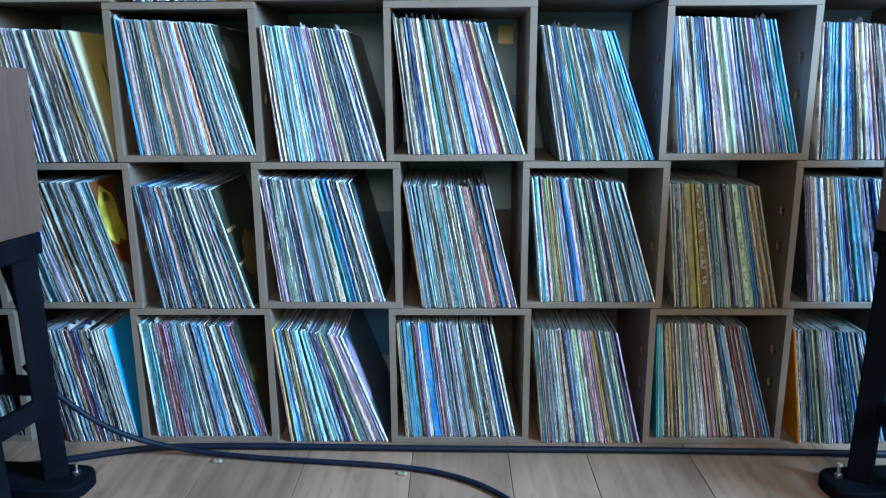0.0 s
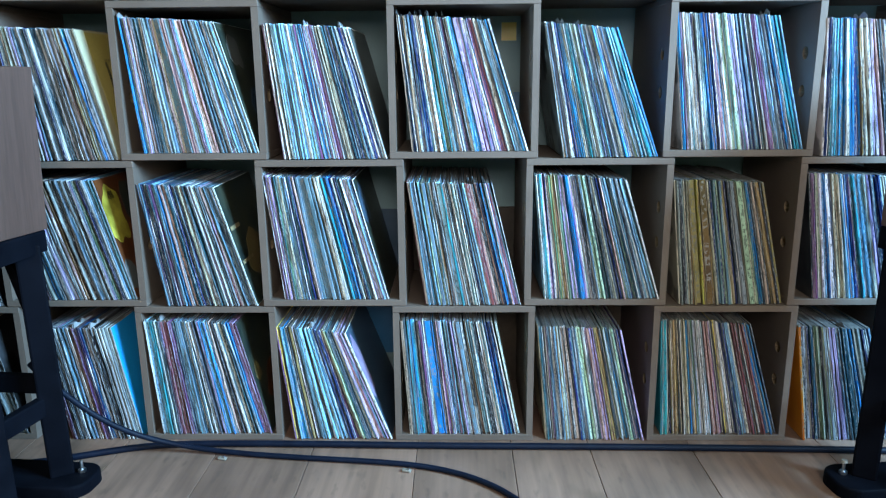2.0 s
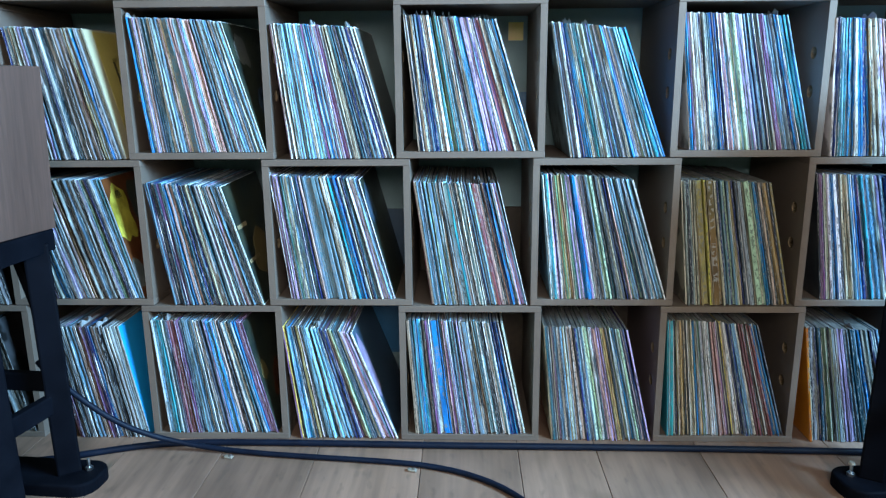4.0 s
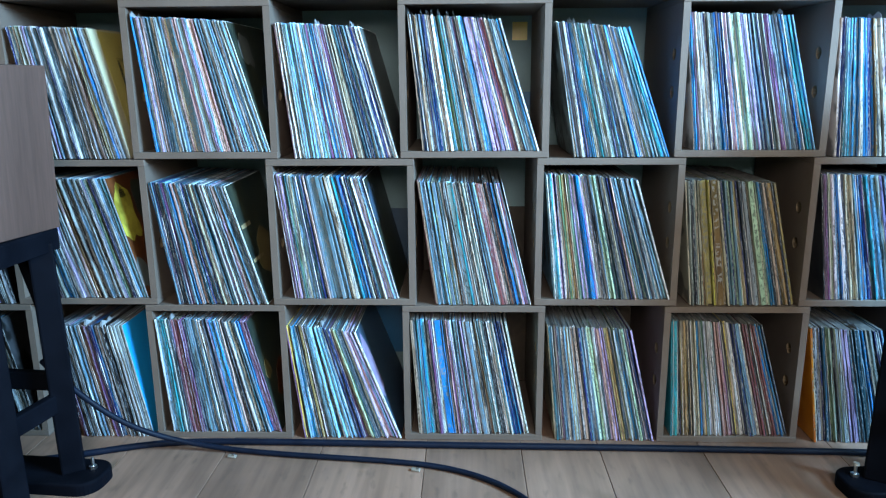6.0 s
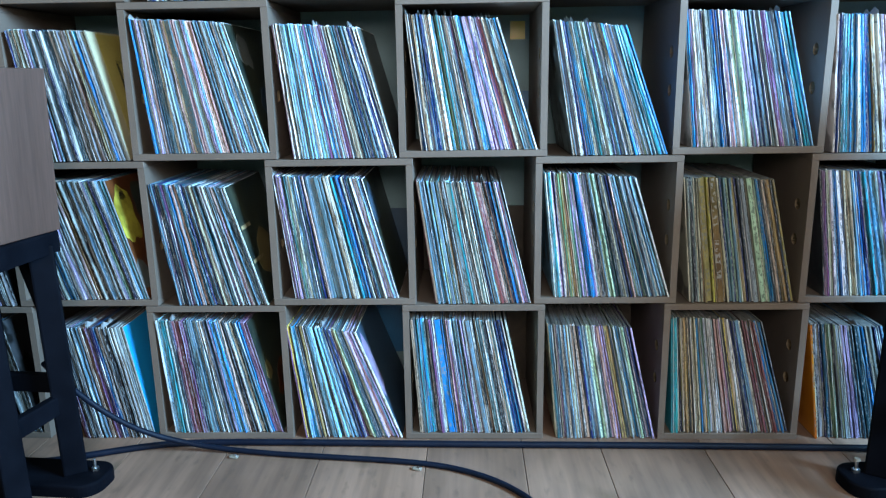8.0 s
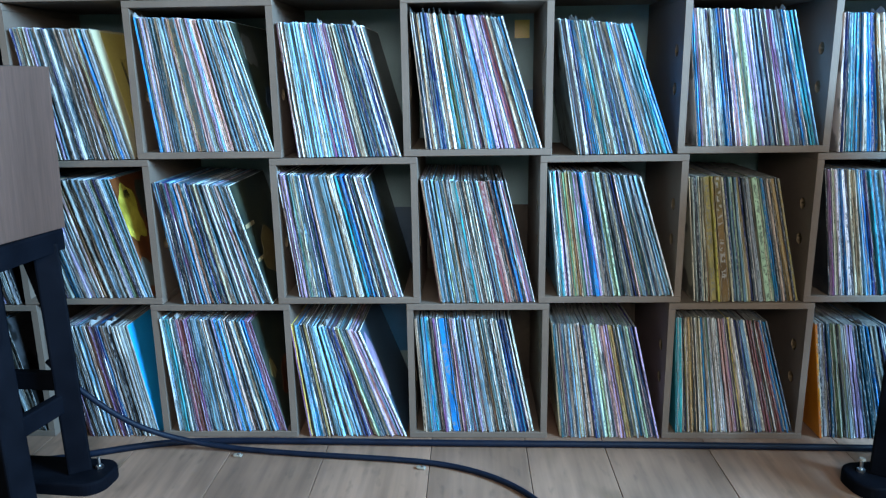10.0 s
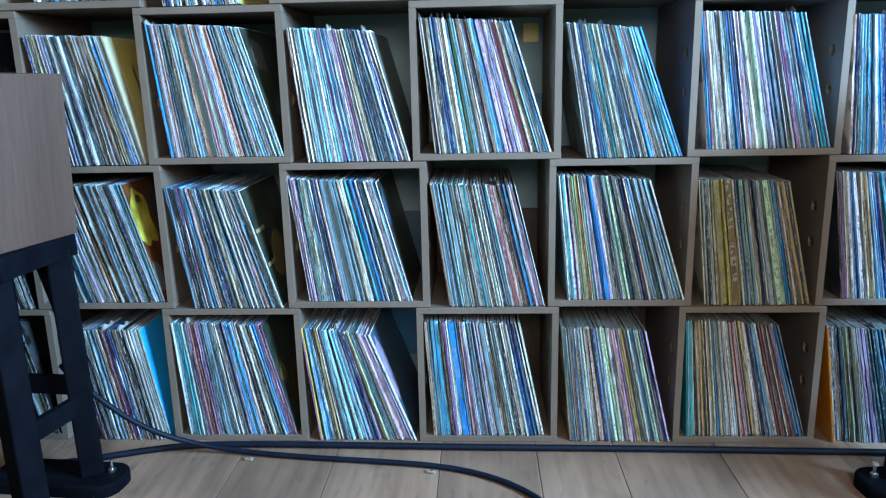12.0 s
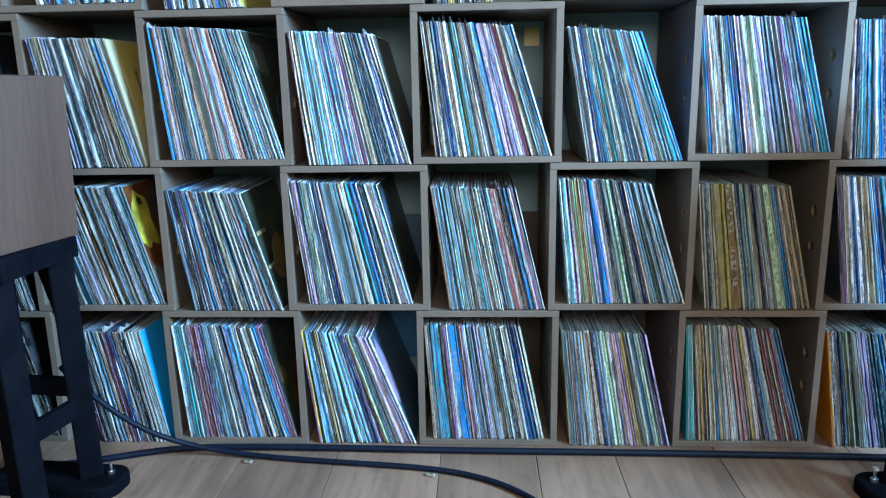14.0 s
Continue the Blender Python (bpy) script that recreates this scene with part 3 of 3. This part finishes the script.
face_up(B3b[-1], 1, SLATE, ((-0.01, 0.06, 0.1, 0.305, LILAC, "lilac_blob_field"),), "record sleeve with a dark slate-blue cover")
face_up(Z3[-1], 1, BLUE, (), "record sleeve with a plain bright blue cover")
face_up(F3[0], -1, ORANGE, (), "record sleeve with a bright orange cover")
face_up(A0[-1], 1, YELLOW, (), "record sleeve with a yellowish cover")


# ---- speakers on stands ----
def rounded_plate(x0, x1, y0, y1, z0, z1, r, steps=8):
    bm = bmesh.new()
    pts = []
    for cx, cy, a in ((x1 - r, y1 - r, 0), (x0 + r, y1 - r, 90), (x0 + r, y0 + r, 180), (x1 - r, y0 + r, 270)):
        pts += [(cx + r * math.cos(radians(a + 90 * k / steps)), cy + r * math.sin(radians(a + 90 * k / steps))) for k in range(steps + 1)]
    f = bm.faces.new([bm.verts.new((x, y, z0)) for x, y in pts])
    g = bmesh.ops.extrude_face_region(bm, geom=[f])
    bmesh.ops.translate(bm, vec=(0, 0, z1 - z0), verts=[v for v in g["geom"] if isinstance(v, bmesh.types.BMVert)])
    rim = [e for e in bm.edges if all(abs(v.co.z - z1) < 1e-6 for v in e.verts)]
    bmesh.ops.bevel(bm, geom=rim, offset=0.006, segments=3, affect="EDGES", profile=0.5)
    return bm


def speaker_stand(x, y, turn, s):
    """A black stand: two rounded feet, four legs, rails, a leaning strut and a top frame. s: +1 where its inner side faces +x."""
    ob = thing("speaker_stand", pose(x, y, 0, 0, 0, turn), "matt black speaker stand with rounded feet on the floorboards", "speaker stand", "speaker stands")
    sx = lambda a, b: sorted((s * a, s * b))
    for yy in (0.085, -0.095):
        foot = part("foot", rounded_plate(*sx(-0.155, 0.170), yy - 0.068, yy + 0.05, 0.0, 0.03, 0.045), STAND_BLACK, ob)
        for xx in (0.133, -0.125):
            bolt = part("bolt", disc_post(s * xx, yy + 0.005, 0.03, 0.058, 0.0035, 12), BOLT_STEEL, foot, "bright zinc bolt")
            part("nut", disc_post(s * xx, yy + 0.005, 0.0302, 0.037, 0.009, 6), BOLT_STEEL, foot, "zinc hexagon nut")
            if s < 0:
                part("bolt_cap", disc_post(s * xx, yy + 0.005, 0.0582, 0.064, 0.0075, 12, 0.8), CLIP_PLASTIC, foot, "small pale plastic bolt cap")
    for lx in (0.08, -0.08):
        for ly in (0.085, -0.095):
            part("leg", bar_between((s * (lx * 1.05 - 0.016 * (ly < 0)), ly * 1.02, 0.028), (s * (lx * 0.98 - 0.022 * (ly < 0)), ly * 0.97, 0.575), 0.055, 0.052, 0.005), STAND_BLACK, ob)
        part("side_rail", bar_between((s * lx, 0.08, 0.205), (s * (lx - 0.018), -0.09, 0.205), 0.022, 0.045), STAND_BLACK, ob)
    for ly in (0.085, -0.095):
        if ly > 0:
            part("cross_rail", bar_between((-0.07, ly, 0.25), (0.07, ly, 0.25), 0.022, 0.044), STAND_BLACK, ob)
    part("strut", bar_between((s * 0.026, 0.085, 0.56), (s * 0.072, 0.085, 0.39), 0.02, 0.02), STAND_BLACK, ob)
    part("top_frame", rounded_plate(*sx(-0.108, 0.108), -0.125, 0.115, 0.555, 0.603, 0.008, 3), STAND_BLACK, ob)
    return ob


def loudspeaker(x, y, turn, s, roll=0.0):
    """A bookshelf loudspeaker in wood veneer, its black front turned to the room. x, y: its inner rear edge."""
    ob = thing("loudspeaker", pose(x, y, 0.6035, 0, roll, turn), "bookshelf loudspeaker in walnut veneer on a black stand", "loudspeaker", "loudspeakers")
    a, b = sorted((0, -s * 0.2))
    part("cabinet", slab(a, b, -0.27, 0, 0, 0.343, 0.0018, 2), VENEER, ob)
    part("front_panel", slab(a + 0.004, b - 0.004, -0.282, -0.2705, 0.004, 0.339, 0.003, 2), SPEAKER_BLACK, ob)
    mid = (a + b) / 2
    for z, r, name in ((0.12, 0.07, "woofer"), (0.26, 0.03, "tweeter")):
        bm = disc_post(0, 0, -0.004, 0.004, r, 28, 0.85)
        bm.transform(Matrix.Translation((mid, -0.2865, z)) @ pose(0, 0, 0, 90, 0, 0))
        part(name, bm, SPEAKER_BLACK, ob)
    return ob


speaker_stand(-0.857, -0.288, -5, 1)
loudspeaker(-0.732, -0.19, -12, 1, 2.2)
speaker_stand(1.178, -0.288, 5, -1)
loudspeaker(1.06, -0.19, 10, -1)


# ---- cables ----
def cable(points, radius, label, flat=1.0):
    data = bpy.data.curves.new("cable", "CURVE")
    data.dimensions, data.bevel_depth, data.bevel_resolution, data.resolution_u = "3D", radius, 4, 10
    sp = data.splines.new("NURBS")
    sp.points.add(len(points) - 1)
    for p, co in zip(sp.points, points):
        p.co = (*co, 1)
    sp.use_endpoint_u, sp.order_u = True, 4
    ob = new("cable_curve", data)
    me = bpy.data.meshes.new_from_object(ob.evaluated_get(bpy.context.evaluated_depsgraph_get()))
    bpy.data.objects.remove(ob)
    for poly in me.polygons:
        poly.use_smooth = True
    me.materials.clear()
    me.materials.append(CABLE_BLACK)
    return tagged(new("cable", me), label, "cable", "cables on the floor")


cable([(-0.95, -0.15, 0.009), (-0.86, -0.13, 0.009), (-0.79, -0.105, 0.009), (-0.70, -0.07, 0.009), (-0.60, -0.042, 0.0095), (-0.45, -0.036, 0.0095), (-0.2, -0.038, 0.0095), (0.1, -0.047, 0.0095),
       (0.4, -0.049, 0.0095), (0.7, -0.053, 0.0095), (1.0, -0.060, 0.0095), (1.25, -0.068, 0.0095), (1.6, -0.08, 0.0095)], 0.0083, "thick black cable lying along the foot of the boxes")
cable([(-0.80, -0.215, 0.30), (-0.785, -0.19, 0.25), (-0.755, -0.165, 0.2), (-0.715, -0.15, 0.15), (-0.66, -0.12, 0.09), (-0.60, -0.085, 0.045), (-0.54, -0.07, 0.022), (-0.45, -0.075, 0.009), (-0.30, -0.097, 0.0075),
       (-0.12, -0.114, 0.0075), (0.03, -0.131, 0.0075), (0.135, -0.160, 0.0075), (0.232, -0.216, 0.0075), (0.312, -0.305, 0.0075), (0.362, -0.42, 0.0075), (0.372, -0.6, 0.0075)], 0.0068, "black cable curving from the stand across the floorboards")


def cable_clip(x, y, turn):
    ob = thing("cable_clip", pose(x, y, 0, 0, 0, turn), "small beige plastic clip on the floorboards", "cable clip", "cable clips")
    bm = slab(-0.011, 0.011, -0.006, 0.006, 0, 0.006, 0.002)
    part("clip_body", bm, CLIP_PLASTIC, ob)
    part("nail", disc_post(0.006, -0.001, 0.006, 0.0095, 0.003, 10), BOLT_STEEL, ob)


cable_clip(0.036, -0.155, -15)
cable_clip(-0.425, -0.10, -10)


# ---- papers on the wall ----
def wall_paper(x0, x1, z0, z1, mat, label):
    ob = part("paper_note", slab(x0, x1, ROOM["y1"] - 0.0016, ROOM["y1"] - 0.0003, z0, z1), mat)
    return tagged(ob, label, "paper", "papers on the wall")


SHEET_BROWN = wood("dark_brown_sheet", (0.028, 0.018, 0.01), (0.06, 0.038, 0.02), 0.6, 1, 7, 60)
# added sheet that keeps the lower wall dark behind the boxes
tagged(part("wall_board", slab(0.03, 1.35, ROOM["y1"] - 0.015, ROOM["y1"] - 0.001, 0.0006, 0.55, 0.001, 1), SHEET_BROWN),
       "dark brown sheet added to darken the lower wall behind the boxes", "board")
NOTE = print_mat("yellow_note", (0.72, 0.5, 0.08), (0.8, 0.58, 0.12))
wall_paper(0.283, 0.324, 1.014, 1.062, NOTE, "yellow paper note stuck to the wall")
wall_paper(-0.17, 0.02, 0.10, 0.275, SLATE_BLUE, "slate-blue paper stuck to the wall")
wall_paper(-0.08, 0.028, 0.36, 0.545, SLATE, "dark blue paper stuck to the wall")
wall_paper(0.318, 0.36, 0.825, 0.875, SLATE_BLUE, "blue paper note stuck to the wall")


# ---- floorboards ----
def floor():
    base = part("floor", slab(ROOM["x0"] - 0.12, ROOM["x1"] + 0.12, ROOM["y0"] - 0.12, ROOM["y1"] + 0.12, -0.12, -0.022), STAND_BLACK)
    tagged(base, "worn pale wide floorboards with dark joints", "floor", kind="structure")
    joints = [-2.72, -2.46, -2.2, -1.95, -1.7, -1.45, -1.2, -0.95, -0.70, -0.45, -0.21, 0.055, 0.295, 0.492, 0.748, 1.08, 1.3, 1.5, 1.75, 2.0, 2.25, 2.5, 2.75, 3.02]
    for a, b in zip(joints, joints[1:]):
        d = rng.uniform(0, 0.0012)
        bm = slab(a + 0.0006, b - 0.0006, ROOM["y0"] - 0.1, ROOM["y1"] + 0.1, -0.021, -d, 0.0012, 1)
        part("floorboard", bm, BOARD, base)


floor()
